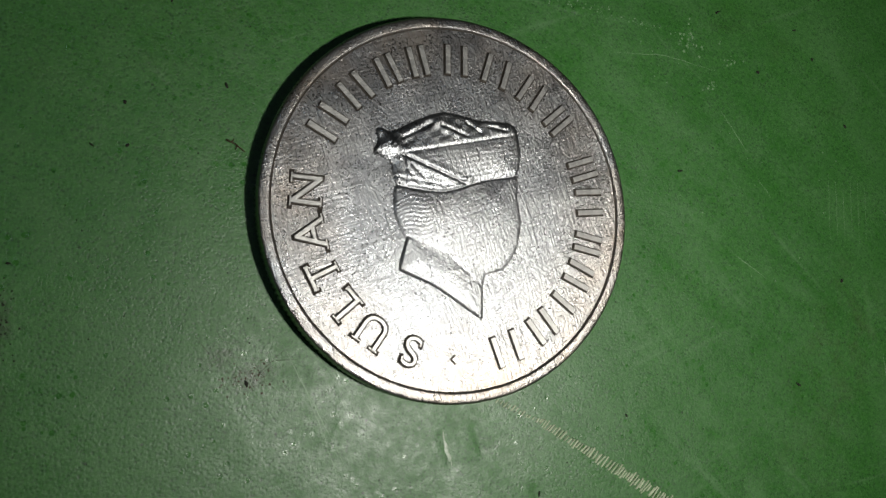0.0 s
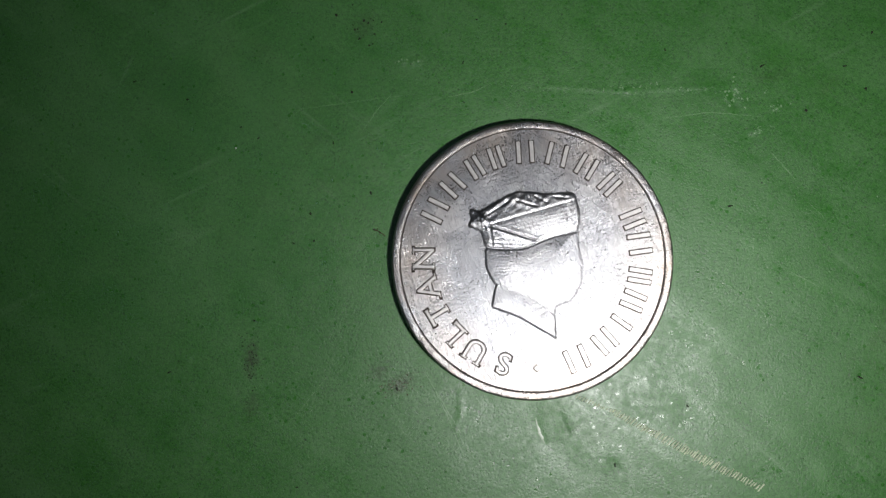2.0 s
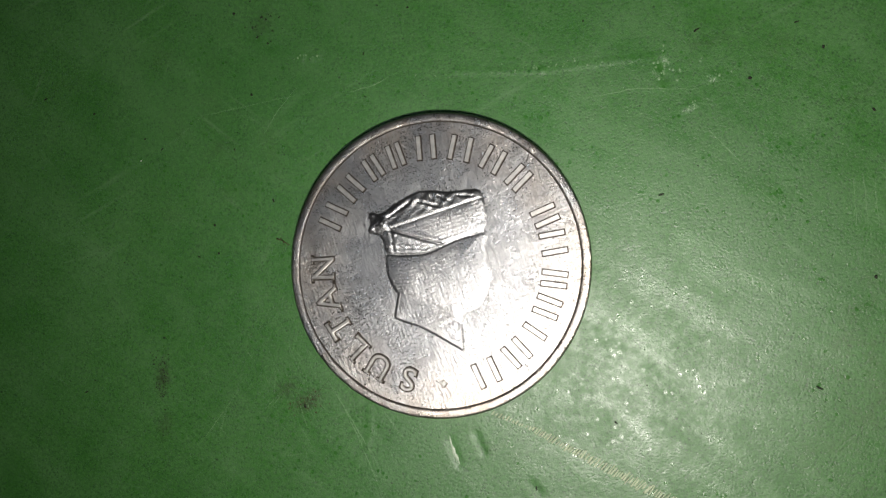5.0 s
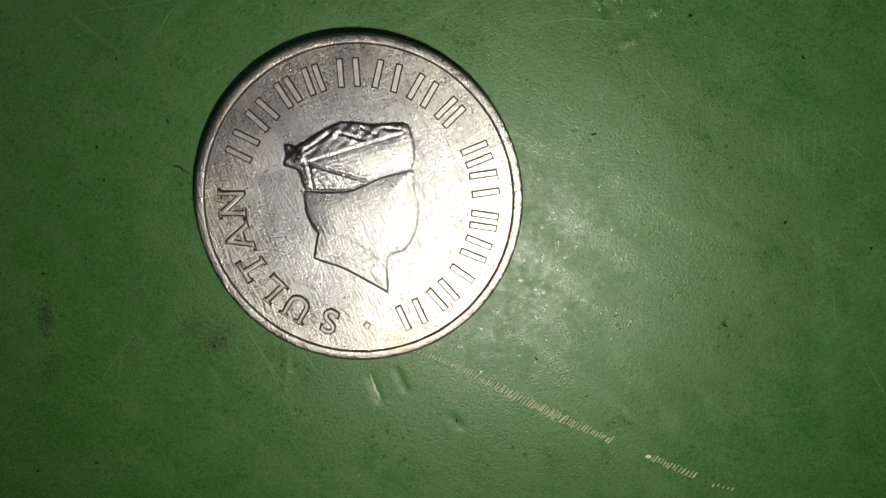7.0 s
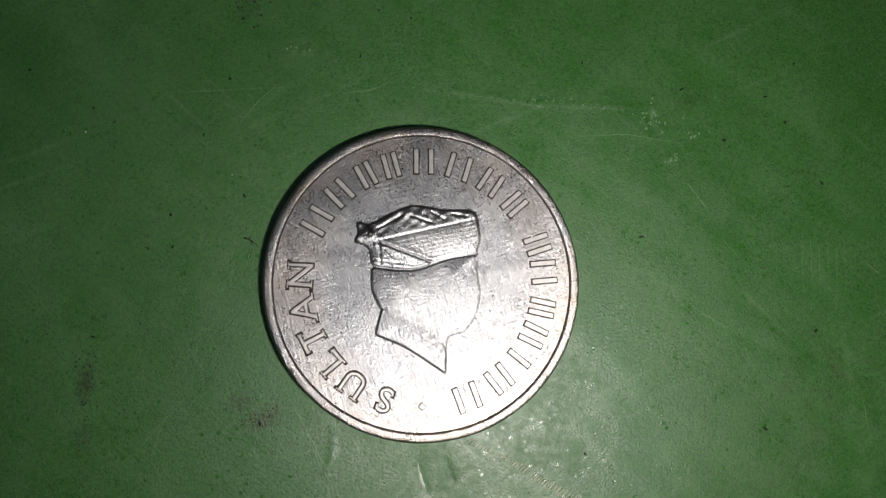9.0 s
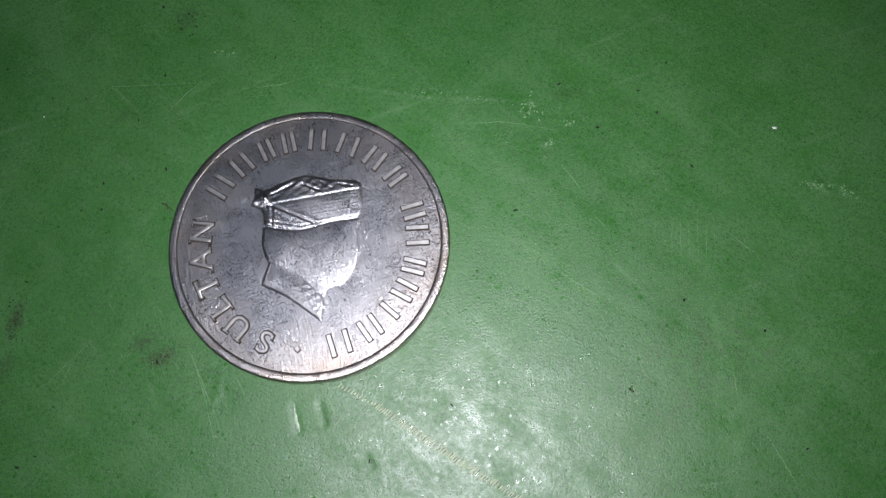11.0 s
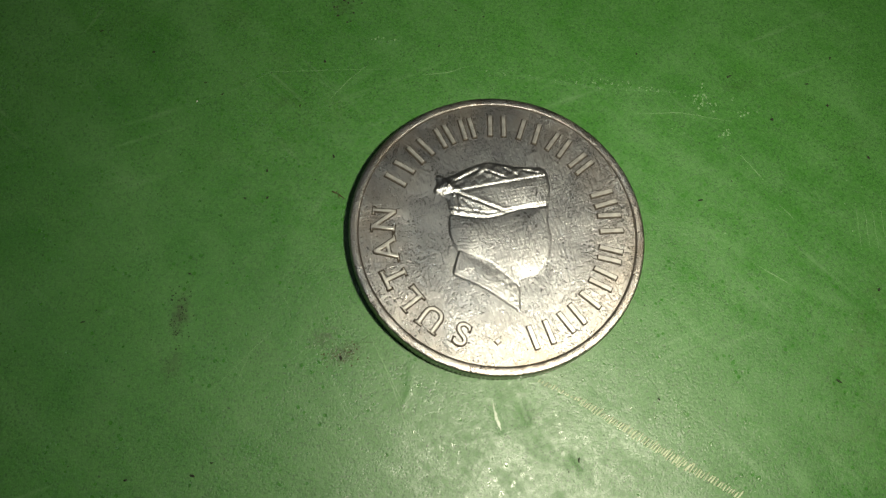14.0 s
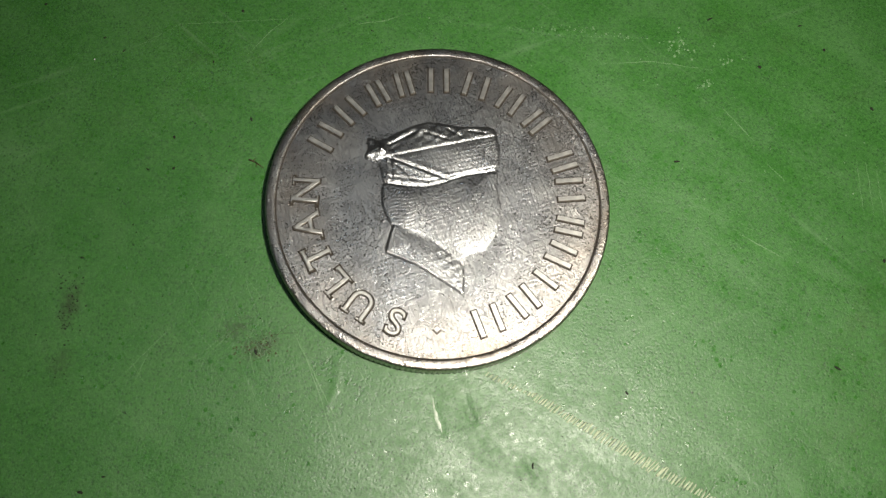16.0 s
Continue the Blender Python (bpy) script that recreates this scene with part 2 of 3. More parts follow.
# ---- mesh helpers ----
def grid_mesh(name, xs, ys, z, keep=None):
    """A sheet over the given lines in x and y with heights z[y, x]; keep: which squares stay."""
    nx, ny = len(xs), len(ys)
    gx, gy = np.meshgrid(xs, ys)
    co = np.stack([gx, gy, z], -1).reshape(-1, 3)
    i = (np.arange(ny - 1)[:, None] * nx + np.arange(nx - 1)[None]).ravel()
    if keep is not None:
        i = i[keep.ravel()]
    quads = np.stack([i, i + 1, i + nx + 1, i + nx], -1)
    used, back = np.unique(quads, return_inverse=True)
    me = bpy.data.meshes.new(name)
    me.from_pydata(co[used].tolist(), [], back.reshape(-1, 4).tolist())
    me.polygons.foreach_set("use_smooth", np.ones(len(me.polygons), bool))
    return me


def mesh_of(name, bm, smooth=False):
    me = bpy.data.meshes.new(name)
    for f in bm.faces:
        f.smooth = smooth
    bm.to_mesh(me)
    bm.free()
    return me


def part(name, me, material, parent=None, label=""):
    """Links one mesh as an object, under a thing where one is given."""
    if isinstance(me, bmesh.types.BMesh):
        me = mesh_of(name, me)
    ob = new(name, me)
    if not me.materials:
        me.materials.append(material)
    ob.parent = parent
    return tagged(ob, label)


def box(bm, lo, hi):
    made = bmesh.ops.create_cube(bm, size=1.0)["verts"]
    for v in made:
        v.co = Vector([(a + b) / 2 + c * (b - a) for a, b, c in zip(lo, hi, v.co)])
    return made


def smooth(a, b, x):
    t = np.clip((x - a) / (b - a), 0, 1)
    return t * t * (3 - 2 * t)


def along(px, py, a, b):
    """Distance from points to the stretch a-b, and how far along it they lie (0 to 1)."""
    ax, ay = a
    dx, dy = b[0] - ax, b[1] - ay
    t = np.clip(((px - ax) * dx + (py - ay) * dy) / (dx * dx + dy * dy), 0, 1)
    return np.hypot(px - ax - t * dx, py - ay - t * dy), t


# ---- the green surface (heights and places in millimetres, then scaled) ----
DENTS = [  # a, b, half width, depth (negative: a ridge)
    ((0.8, -15.9), (1.7, -18.0), 0.35, 0.05), ((3.2, -15.3), (4.0, -17.0), 0.30, 0.07),
    ((-6.7, -13.3), (-6.6, -15.6), 0.22, -0.022), ((-6.6, -15.6), (-7.1, -17.0), 0.22, -0.022),
    ((20.2, 17.8), (20.4, 16.3), 0.35, 0.09), ((19.5, 17.3), (19.9, 16.9), 0.22, -0.05),
    ((22.1, 13.7), (22.8, 14.1), 0.28, -0.05), ((24.3, 16.4), (24.6, 16.4), 0.30, -0.06),
    ((-13.7, 20.5), (-13.7, 20.0), 0.16, -0.07), ((-12.8, 20.4), (-12.8, 20.0), 0.16, -0.07), ((-12.1, 20.6), (-12.1, 20.1), 0.16, -0.07),
    ((49.6, 12.5), (51.0, 11.8), 0.30, -0.07), ((52.8, 11.9), (53.4, 11.9), 0.35, -0.06),
    ((8.3, -19.6), (9.0, -20.4), 0.35, 0.06), ((-34.8, -11.4), (-34.4, -11.2), 0.35, -0.05),
]


def surface_height(px, py):
    h = np.zeros_like(px)
    for a, b, wide, deep in DENTS:
        d, _ = along(px, py, a, b)
        h -= 1.7 * deep * np.exp(-(d / wide) ** 2)
    # long seam of tiny blisters under the covering
    for a, b in (((1.3, 18.1), (9.4, 17.7)), ((9.4, 17.7), (19.2, 18.5))):
        d, t = along(px, py, a, b)
        h += 0.09 * np.exp(-(d / 0.22) ** 2) * (0.5 + 0.5 * np.sin(t * np.hypot(b[0] - a[0], b[1] - a[1]) * 8.0))
    # gentle unevenness
    for k, (fx, fy, size) in enumerate(((0.21, 0.13, 0.020), (-0.11, 0.29, 0.016), (0.43, -0.37, 0.008), (0.72, 0.55, 0.005), (-0.9, 0.6, 0.004))):
        h += size * np.sin(fx * px + fy * py + 1.7 * k)
    near = np.exp(-np.maximum(np.hypot(px, py) - 12.5, 0) ** 2 / 6)
    return h * (1 - near)


outer = np.array([-1200, -900, -600, -400, -250, -160, -110, -80])
xs = np.concatenate([outer, np.arange(-66, 64.01, 0.25), -outer[::-1]])
ys = np.concatenate([outer, np.arange(-34, 42.01, 0.25), -outer[::-1]])
gx, gy = np.meshgrid(xs, ys)
fade = smooth(0, 5, 70 - np.maximum(np.abs(gx), np.abs(gy)))
table_top = part("table_top", grid_mesh("table_top", xs * MM, ys * MM, surface_height(gx, gy) * fade * MM), GREEN)
tagged(table_top, "worn green leather-grained table covering, scuffed and dirty", "table top", kind="structure")


def ribbon(points, wide, high, seed):
    """A low scratch burr along a line: a tapering, slightly wavering ridge laid on the surface."""
    rnd = random.Random(seed)
    bm = bmesh.new()
    pts = [Vector((x, y)) for x, y in points]
    steps = []
    for a, b in zip(pts, pts[1:]):
        count = max(2, int((b - a).length / 0.5))
        steps += [a.lerp(b, k / count) for k in range(count)]
    steps.append(pts[-1])
    rows = []
    for k, p in enumerate(steps):
        way = (steps[min(k + 1, len(steps) - 1)] - steps[max(k - 1, 0)]).normalized()
        side = Vector((-way.y, way.x))
        t = k / (len(steps) - 1)
        w = wide * max(0.12, math.sin(math.pi * min(max(t, 0.02), 0.98))) * rnd.uniform(0.6, 1.2)
        p = p + side * rnd.uniform(-0.04, 0.04)
        base = float(surface_height(np.array([p.x]), np.array([p.y]))[0])
        rows.append([bm.verts.new(((p + side * s).x * MM, (p + side * s).y * MM, (base + z) * MM)) for s, z in ((-w, -0.012), (0, high), (w, -0.012))])
    for a, b in zip(rows, rows[1:]):
        for k in range(2):
            bm.faces.new((a[k], a[k + 1], b[k + 1], b[k]))
    return mesh_of("scratch", bm, True)


SCRATCHES = [
    ([(-17.8, 12.6), (-16.2, 15.1), (-14.3, 17.3)], 0.07), ([(-9.0, 16.6), (-6.5, 17.2), (-4.3, 18.2)], 0.09),
    ([(13.4, 15.0), (18.0, 15.7), (23.3, 15.3)], 0.08), ([(23.7, 11.9), (26.6, 8.7)], 0.10), ([(27.6, 6.7), (29.1, 5.2)], 0.09),
    ([(-11.1, -10.4), (-8.2, -14.8), (-5.7, -18.8)], 0.09), ([(-10.5, -10.8), (-7.6, -16.4), (-5.3, -21.6)], 0.07),
    ([(-5.3, -13.5), (-3.9, -15.5)], 0.08), ([(41.4, 6.0), (43.6, 4.5)], 0.10), ([(24.9, 0.1), (28.8, -1.8)], 0.12),
    ([(41.8, -7.1), (42.4, -10.0)], 0.08), ([(44.8, -12.6), (48.1, -17.5)], 0.10), ([(-27.4, 12.4), (-24.0, 15.0), (-17.5, 16.1), (-12.2, 16.9)], 0.04),
    ([(-23.8, -17.2), (-19.4, -11.4)], 0.04),
]
SCRATCHES += [([(35.4 + 0.85 * k, 8.2 - 0.3 * (k % 3)), (35.7 + 0.85 * k, 2.4 + 0.4 * (k % 2))], 0.045) for k in range(6)]
for k, (line, wide) in enumerate(SCRATCHES):
    part("scratch", ribbon(line, wide, 0.008, k), SCUFF, table_top)


rnd = random.Random(21)
for k in range(34):
    x, y = rnd.gauss(-13.6, 2.6), rnd.gauss(-12.2, 2.2)
    turn, half = rnd.choice((-1.05, -0.75, 0.25, 0.7, 1.3)) + rnd.gauss(0, 0.15), rnd.uniform(0.6, 1.9)
    ends = [(x - half * math.cos(turn), y - half * math.sin(turn)), (x + half * math.cos(turn), y + half * math.sin(turn))]
    if min(math.hypot(*p) for p in ends) > 14.3:
        part("scratch", ribbon(ends, rnd.uniform(0.025, 0.05), 0.006, 60 + k), SCUFF if k % 3 else GRIME_SHADE, table_top)
part("scratch", ribbon([(0.8, -15.6), (1.2, -17.0), (1.55, -17.6), (1.74, -18.1)], 0.28, 0.05, 40), GOUGE, table_top, "pale gouge worn through the green covering")


def scraped_line(stretches, seed, shift, slim, rise):
    """A scraped streak: rows of short torn flakes lying across its run."""
    rnd = random.Random(seed)
    bm = bmesh.new()
    for (a, b, wide, dense) in stretches:
        a, b = Vector(a), Vector(b)
        run = (b - a).length
        way = (b - a) / run
        side = Vector((-way.y, way.x))
        d = shift
        while d < run:
            d += rnd.uniform(0.20, 0.36) / dense
            half = wide * rnd.uniform(0.55, 1.15) * 0.5
            thick = slim * rnd.uniform(0.75, 1.3)
            lean = rnd.uniform(0.15, 0.40)
            mid = a + way * d + side * rnd.uniform(-0.08, 0.08)
            across = (side + way * lean).normalized()
            low = float(surface_height(np.array([mid.x]), np.array([mid.y]))[0])
            lift = rise * rnd.uniform(0.6, 1.4)
            corner = []
            for u, v, z in ((-1, -1, -0.02), (1, -0.7, -0.02), (1, 0.7, -0.02), (-1, 1, -0.02), (-0.8, -0.5, lift), (0.8, -0.4, lift * 0.7), (0.8, 0.4, lift), (-0.8, 0.5, lift * 0.8)):
                p = mid + across * (u * half * rnd.uniform(0.85, 1.1)) + way * (v * thick)
                corner.append(bm.verts.new((p.x * MM, p.y * MM, (low + z) * MM)))
            for f in ((4, 5, 6, 7), (0, 1, 5, 4), (1, 2, 6, 5), (2, 3, 7, 6), (3, 0, 4, 7)):
                bm.faces.new([corner[i] for i in f])
    return mesh_of("scrape", bm)


NEAR_RUN = [((4.6, -13.3), (8.2, -14.6), 0.5, 0.9), ((8.2, -14.6), (13.2, -17.0), 0.85, 1.0), ((13.2, -17.0), (18.1, -19.4), 1.05, 1.0), ((18.1, -19.4), (22.6, -21.4), 0.95, 1.0)]
FAR_RUN = [((26.6, -23.1), (30.7, -24.8), 0.75, 0.9), ((32.2, -25.6), (34.4, -26.1), 0.45, 0.7)]
for run, seed in ((NEAR_RUN, 3), (FAR_RUN, 4)):
    part("scrape", scraped_line(run, seed, 0.0, 0.085, 0.07), BARE, table_top, "pale torn streak scraped across the green covering")
    # low dark slivers paint the shade between the flakes
    part("scrape", scraped_line(run, seed + 10, 0.14, 0.030, 0.012), GRIME_SHADE, table_top, "dark ticks painted as shade between the torn flakes of the streak")


# ---- the room that closes the place ----
def wall(name, lo, hi):
    bm = bmesh.new()
    box(bm, lo, hi)
    return tagged(part(name, bm, WALL), "plain unlit painted wall", "wall", kind="structure")


wall("wall_north", (-1.3, 1.2, -0.02), (1.3, 1.3, 2.2))
wall("wall_south", (-1.3, -1.3, -0.02), (1.3, -1.2, 2.2))
wall("wall_east", (1.2, -1.2, -0.02), (1.3, 1.2, 2.2))
wall("wall_west", (-1.3, -1.2, -0.02), (-1.2, 1.2, 2.2))
tagged(wall("ceiling", (-1.3, -1.3, 2.2), (1.3, 1.3, 2.3)), "plain unlit painted ceiling", "ceiling")


def ceiling_light():
    """A round ceiling fitting: a shallow dish and a frosted disc."""
    light = new("ceiling_light")
    light.location = (-0.42, 0.33, 2.2)
    tagged(light, "small round white ceiling light, switched on", "ceiling light")
    bm = bmesh.new()
    bmesh.ops.create_cone(bm, cap_ends=True, segments=48, radius1=0.105, radius2=0.12, depth=0.04, matrix=Matrix.Translation((0, 0, -0.02)))
    part("dish", bm, WALL, light)
    bm = bmesh.new()
    bmesh.ops.create_cone(bm, cap_ends=True, segments=48, radius1=0.085, radius2=0.09, depth=0.015, matrix=Matrix.Translation((0, 0, -0.0475)))
    part("diffuser", bm, CRUMB, light, "frosted white disc")


ceiling_light()


# ---- the coin ----
FIELD, REEDS = 1.74, 210
coin = new("coin")
coin.location = (-0.07 * MM, 0.05 * MM, 0)
tagged(coin, "worn silver-grey coin with raised rim, lying on green covering", "coin")


def coin_body():
    """A turned disc with a rounded, nicked rim, a sunk field and a reeded edge."""
    profile = [(13.30, 0.0), (13.66, 0.06), (13.84, 0.28), (13.84, 1.60), (13.83, 1.715), (13.785, 1.79), (13.71, 1.838), (13.61, 1.861), (13.38, 1.872), (13.14, 1.862),
               (13.11, 1.855), (13.06, 1.80), (13.03, 1.75), (12.98, 1.740), (12.90, 1.738), (12.2, 1.732), (11.0, 1.745), (9.5, 1.75), (7.0, 1.745), (4.0, 1.74), (1.5, 1.74)]
    turns = REEDS * 4
    bm = bmesh.new()
    rings = []
    for k, (r, z) in enumerate(profile):
        ring = []
        for i in range(turns):
            a = 2 * math.pi * i / turns
            rr, zz = r, z
            if 2 <= k <= 3:
                rr += 0.03 - 0.09 * (0.5 + 0.5 * math.cos(REEDS * a)) ** 2
            if 1 <= k <= 11:
                wob = noise.noise((math.cos(a) * 9, math.sin(a) * 9, k * 0.15))
                nick = max(0.0, noise.noise((math.cos(a) * 17, math.sin(a) * 17, 4.0 + 0.2 * k)) - 0.30)
                rr += 0.018 * wob - 0.10 * nick * (k in (4, 5, 6))
                zz += (0.008 * wob - 0.05 * nick) * (k >= 5)
            ring.append(bm.verts.new((rr * math.cos(a) * MM, rr * math.sin(a) * MM, zz * MM)))
        rings.append(ring)
    for a, b in zip(rings, rings[1:]):
        for i in range(turns):
            j = (i + 1) % turns
            bm.faces.new((a[i], a[j], b[j], b[i]))
    top = bm.verts.new((0, 0, FIELD * MM))
    bottom = bm.verts.new((0, 0, 0))
    for i in range(turns):
        j = (i + 1) % turns
        bm.faces.new((rings[-1][i], rings[-1][j], top))
        bm.faces.new((rings[0][j], rings[0][i], bottom))
    return mesh_of("body", bm, True)


part("body", coin_body(), METAL, coin)


def inside(px, py, corners, soft):
    """How deep points lie inside an outline with rounded corners (negative outside)."""
    for ease in (0.16, 0.25):
        corners = [tuple(np.array(a) * (1 - t) + np.array(b) * t) for a, b in zip(corners, corners[1:] + corners[:1]) for t in (ease, 1 - ease)]
    far = np.full(px.shape, 1e9)
    odd = np.zeros(px.shape, bool)
    for (ax, ay), (bx, by) in zip(corners, corners[1:] + corners[:1]):
        d, _ = along(px, py, (ax, ay), (bx, by))
        far = np.minimum(far, d)
        cross = (ay > py) != (by > py)
        odd ^= cross & (px < (bx - ax) * (py - ay) / (by - ay + 1e-12) + ax)
    return np.where(odd, far, -far) + soft


def bust_relief():
    """A plain raised bust in outline only: a wrapped cap, a smooth head form and a collar."""
    step = 0.05
    xs, ys = np.arange(-7.4, 6.2, step), np.arange(-8.6, 8.0, step)
    px, py = np.meshgrid(xs, ys)
    cap = inside(px, py, [(-6.3, 4.75), (-5.3, 4.5), (-4.6, 4.9), (-3.4, 5.7), (-1.5, 6.7), (1.2, 6.4), (4.0, 6.75), (4.6, 4.8), (4.5, 2.9), (2.0, 2.3), (-1.0, 0.9), (-4.6, 0.9), (-4.9, 2.3), (-5.3, 2.75), (-6.35, 3.0), (-6.0, 3.7)], 0.12)
    head = inside(px, py, [(-4.5, 1.4), (-4.4, -1.0), (-3.2, -3.0), (0.6, -4.4), (2.2, -6.2), (2.3, -4.4), (3.9, -3.9), (4.7, -2.4), (4.9, -0.4), (4.4, 1.2), (4.4, 3.2)], 0.25)
    collar = inside(px, py, [(-3.45, -2.4), (-3.3, -2.55), (-0.7, -3.2), (2.2, -5.2), (2.45, -5.6), (2.6, -7.9), (2.35, -7.7), (-1.2, -5.75), (-3.75, -5.0), (-3.85, -4.7)], 0.06)
    h = np.full(px.shape, -0.06)
    dome = lambda d, edge, rise, wide: edge * smooth(-0.05, 0.28, d) + rise * (1 - np.exp(-np.maximum(d, 0) / wide))
    crease = lambda a, b, wide: np.exp(-(along(px, py, a, b)[0] / wide) ** 2)
    head_h = dome(head, 0.06, 0.32, 1.6)
    # fine combed grooves at the back of the head form, ending in a low step
    back = smooth(-1.6, -2.3, px + 0.25 * py) * smooth(0.05, 0.35, head)
    head_h += back * (0.014 + 0.008 * np.sin(21.0 * (py - 0.35 * px + 0.18 * np.sin(2.2 * px))))
    h = np.where(head > 0, np.maximum(h, head_h), h)
    collar_h = dome(collar, 0.10, 0.16, 0.8) + 0.03 * np.exp(-((collar - 0.22) / 0.10) ** 2)
    # a small sprig worked on the collar's point
    for k, (x, y, r) in enumerate(((0.5, -4.5, 0.34), (1.1, -4.9, 0.30), (0.7, -5.2, 0.24), (1.5, -5.5, 0.34), (1.2, -5.9, 0.26), (2.0, -6.1, 0.28), (1.7, -6.5, 0.24), (2.15, -6.9, 0.20))):
        collar_h += 0.025 * np.exp(-(((px - x) / r) ** 2 + ((py - y) / (0.7 * r)) ** 2) ** 2)
    h = np.where(collar > 0, np.maximum(h - 0.02, collar_h), h)
    c = dome(cap, 0.10, 0.27, 1.3)
    # folds of the cap: a rolled crest with gathered puckers, creases running to the knot, a band along the brow
    fold = along(px, py, (-4.4, 3.2), (4.3, 6.0))[0]
    above = (py - 3.2) * 8.7 - (px + 4.4) * 2.8 > 0
    pucker = np.sin(2.6 * px + 1.7 * np.sin(1.3 * py + 0.5 * px)) * np.sin(2.9 * py - 1.1 * px + 0.8)
    c += np.where(above, 0.028 + 0.040 * pucker * smooth(0.1, 0.7, fold) + 0.018 * np.sin(6.3 * px - 5.1 * py) * smooth(0.2, 0.8, fold), 0.0)
    c += 0.012 * np.exp(-((fold - 0.28) / 0.20) ** 2) * above - 0.045 * np.exp(-(fold / 0.10) ** 2)
    for a, b, deep, wide in (((-4.2, 3.1), (0.6, 1.75), 0.085, 0.10), ((-4.2, 3.0), (-3.9, 1.2), 0.05, 0.12), ((-4.4, 4.3), (-2.4, 5.7), 0.07, 0.11), ((-1.6, 5.7), (0.4, 5.2), 0.07, 0.11),
                             ((0.2, 6.2), (1.4, 5.6), 0.06, 0.10), ((2.0, 6.2), (3.4, 6.1), 0.06, 0.10), ((-3.6, 2.6), (-2.2, 1.4), 0.035, 0.12), ((-3.9, 2.2), (-3.0, 1.3), 0.030, 0.10)):
        d = along(px, py, a, b)[0]
        c += 0.45 * deep * np.exp(-((d - 0.26) / 0.20) ** 2) - deep * np.exp(-(d / wide) ** 2)
    # the brow band: a double rib
    rib = np.minimum(along(px, py, (-4.6, 1.25), (-0.9, 1.15))[0], along(px, py, (-0.9, 1.15), (4.4, 2.95))[0])
    c += 0.018 * np.exp(-(rib / 0.12) ** 2) - 0.020 * np.exp(-((rib - 0.26) / 0.08) ** 2) + 0.014 * np.exp(-((rib - 0.44) / 0.10) ** 2)
    # fine woven lines on the plain side of the cap
    c += 0.0035 * np.sin(17.0 * (py - 0.30 * px)) * smooth(0.15, 0.6, cap) * (~above) + 0.004 * np.sin(23.0 * (px + 0.4 * py)) * (~above)
    # the knot: three pointed leaves round a boss
    c += 0.11 * np.exp(-(np.hypot((px + 5.05) / 0.62, (py - 3.65) / 0.55)) ** 4)
    for x, y in ((-5.75, 4.45), (-5.95, 3.30), (-4.75, 4.55)):
        c += 0.10 * np.exp(-(along(px, py, (-5.0, 3.75), (x, y))[0] / 0.24) ** 2) - 0.05 * crease((-5.2, 3.75), (x, y), 0.07)
    h = np.where(cap > 0, np.maximum(c, 0.04), h)
    part_in = np.maximum(np.maximum(cap, head), collar)
    for _ in range(1):
        h = (h + np.roll(h, 1, 0) + np.roll(h, -1, 0) + np.roll(h, 1, 1) + np.roll(h, -1, 1)) / 5
    keep = part_in > -0.16
    squares = keep[:-1, :-1] & keep[1:, :-1] & keep[:-1, 1:] & keep[1:, 1:]
    return grid_mesh("relief", xs * MM, ys * MM, (FIELD + 0.8 * h) * MM, squares)


part("relief", bust_relief(), METAL, coin, "plain raised bust in profile with a wrapped cap")

LETTER_RING, CAP = 10.68, 2.16


def on_ring(angle, r=LETTER_RING):
    """The pose of a character on the ring, its top pointing outwards."""
    a = radians(angle)
    return pose(r * math.cos(a) * MM, r * math.sin(a) * MM, FIELD * MM, 0, 0, angle - 90)


def two_toned(me):
    """Rubbed tops with light painted in, tarnished flanks."""
    me.materials.clear()
    me.materials.append(RUBBED_LIT)
    me.materials.append(TARNISH)
    for face in me.polygons:
        face.material_index = int(abs(face.normal.z) < 0.85)
    return me


SERIFS = {  # foot x, y on a unit square, and whether the foot lies along the line of writing
    "S": ((0.93, 0.83, 0), (0.07, 0.17, 0)), "U": ((0.10, 1, 1), (0.90, 1, 1)), "L": ((0.12, 1, 1), (0.06, 0, 1), (1.0, 0.06, 0)),
    "T": ((0.5, 0, 1), (0.02, 0.94, 0), (0.98, 0.94, 0)), "A": ((0.06, 0, 1), (0.94, 0, 1)), "N": ((0.06, 1, 1), (0.10, 0, 1), (0.90, 1, 1)),
}


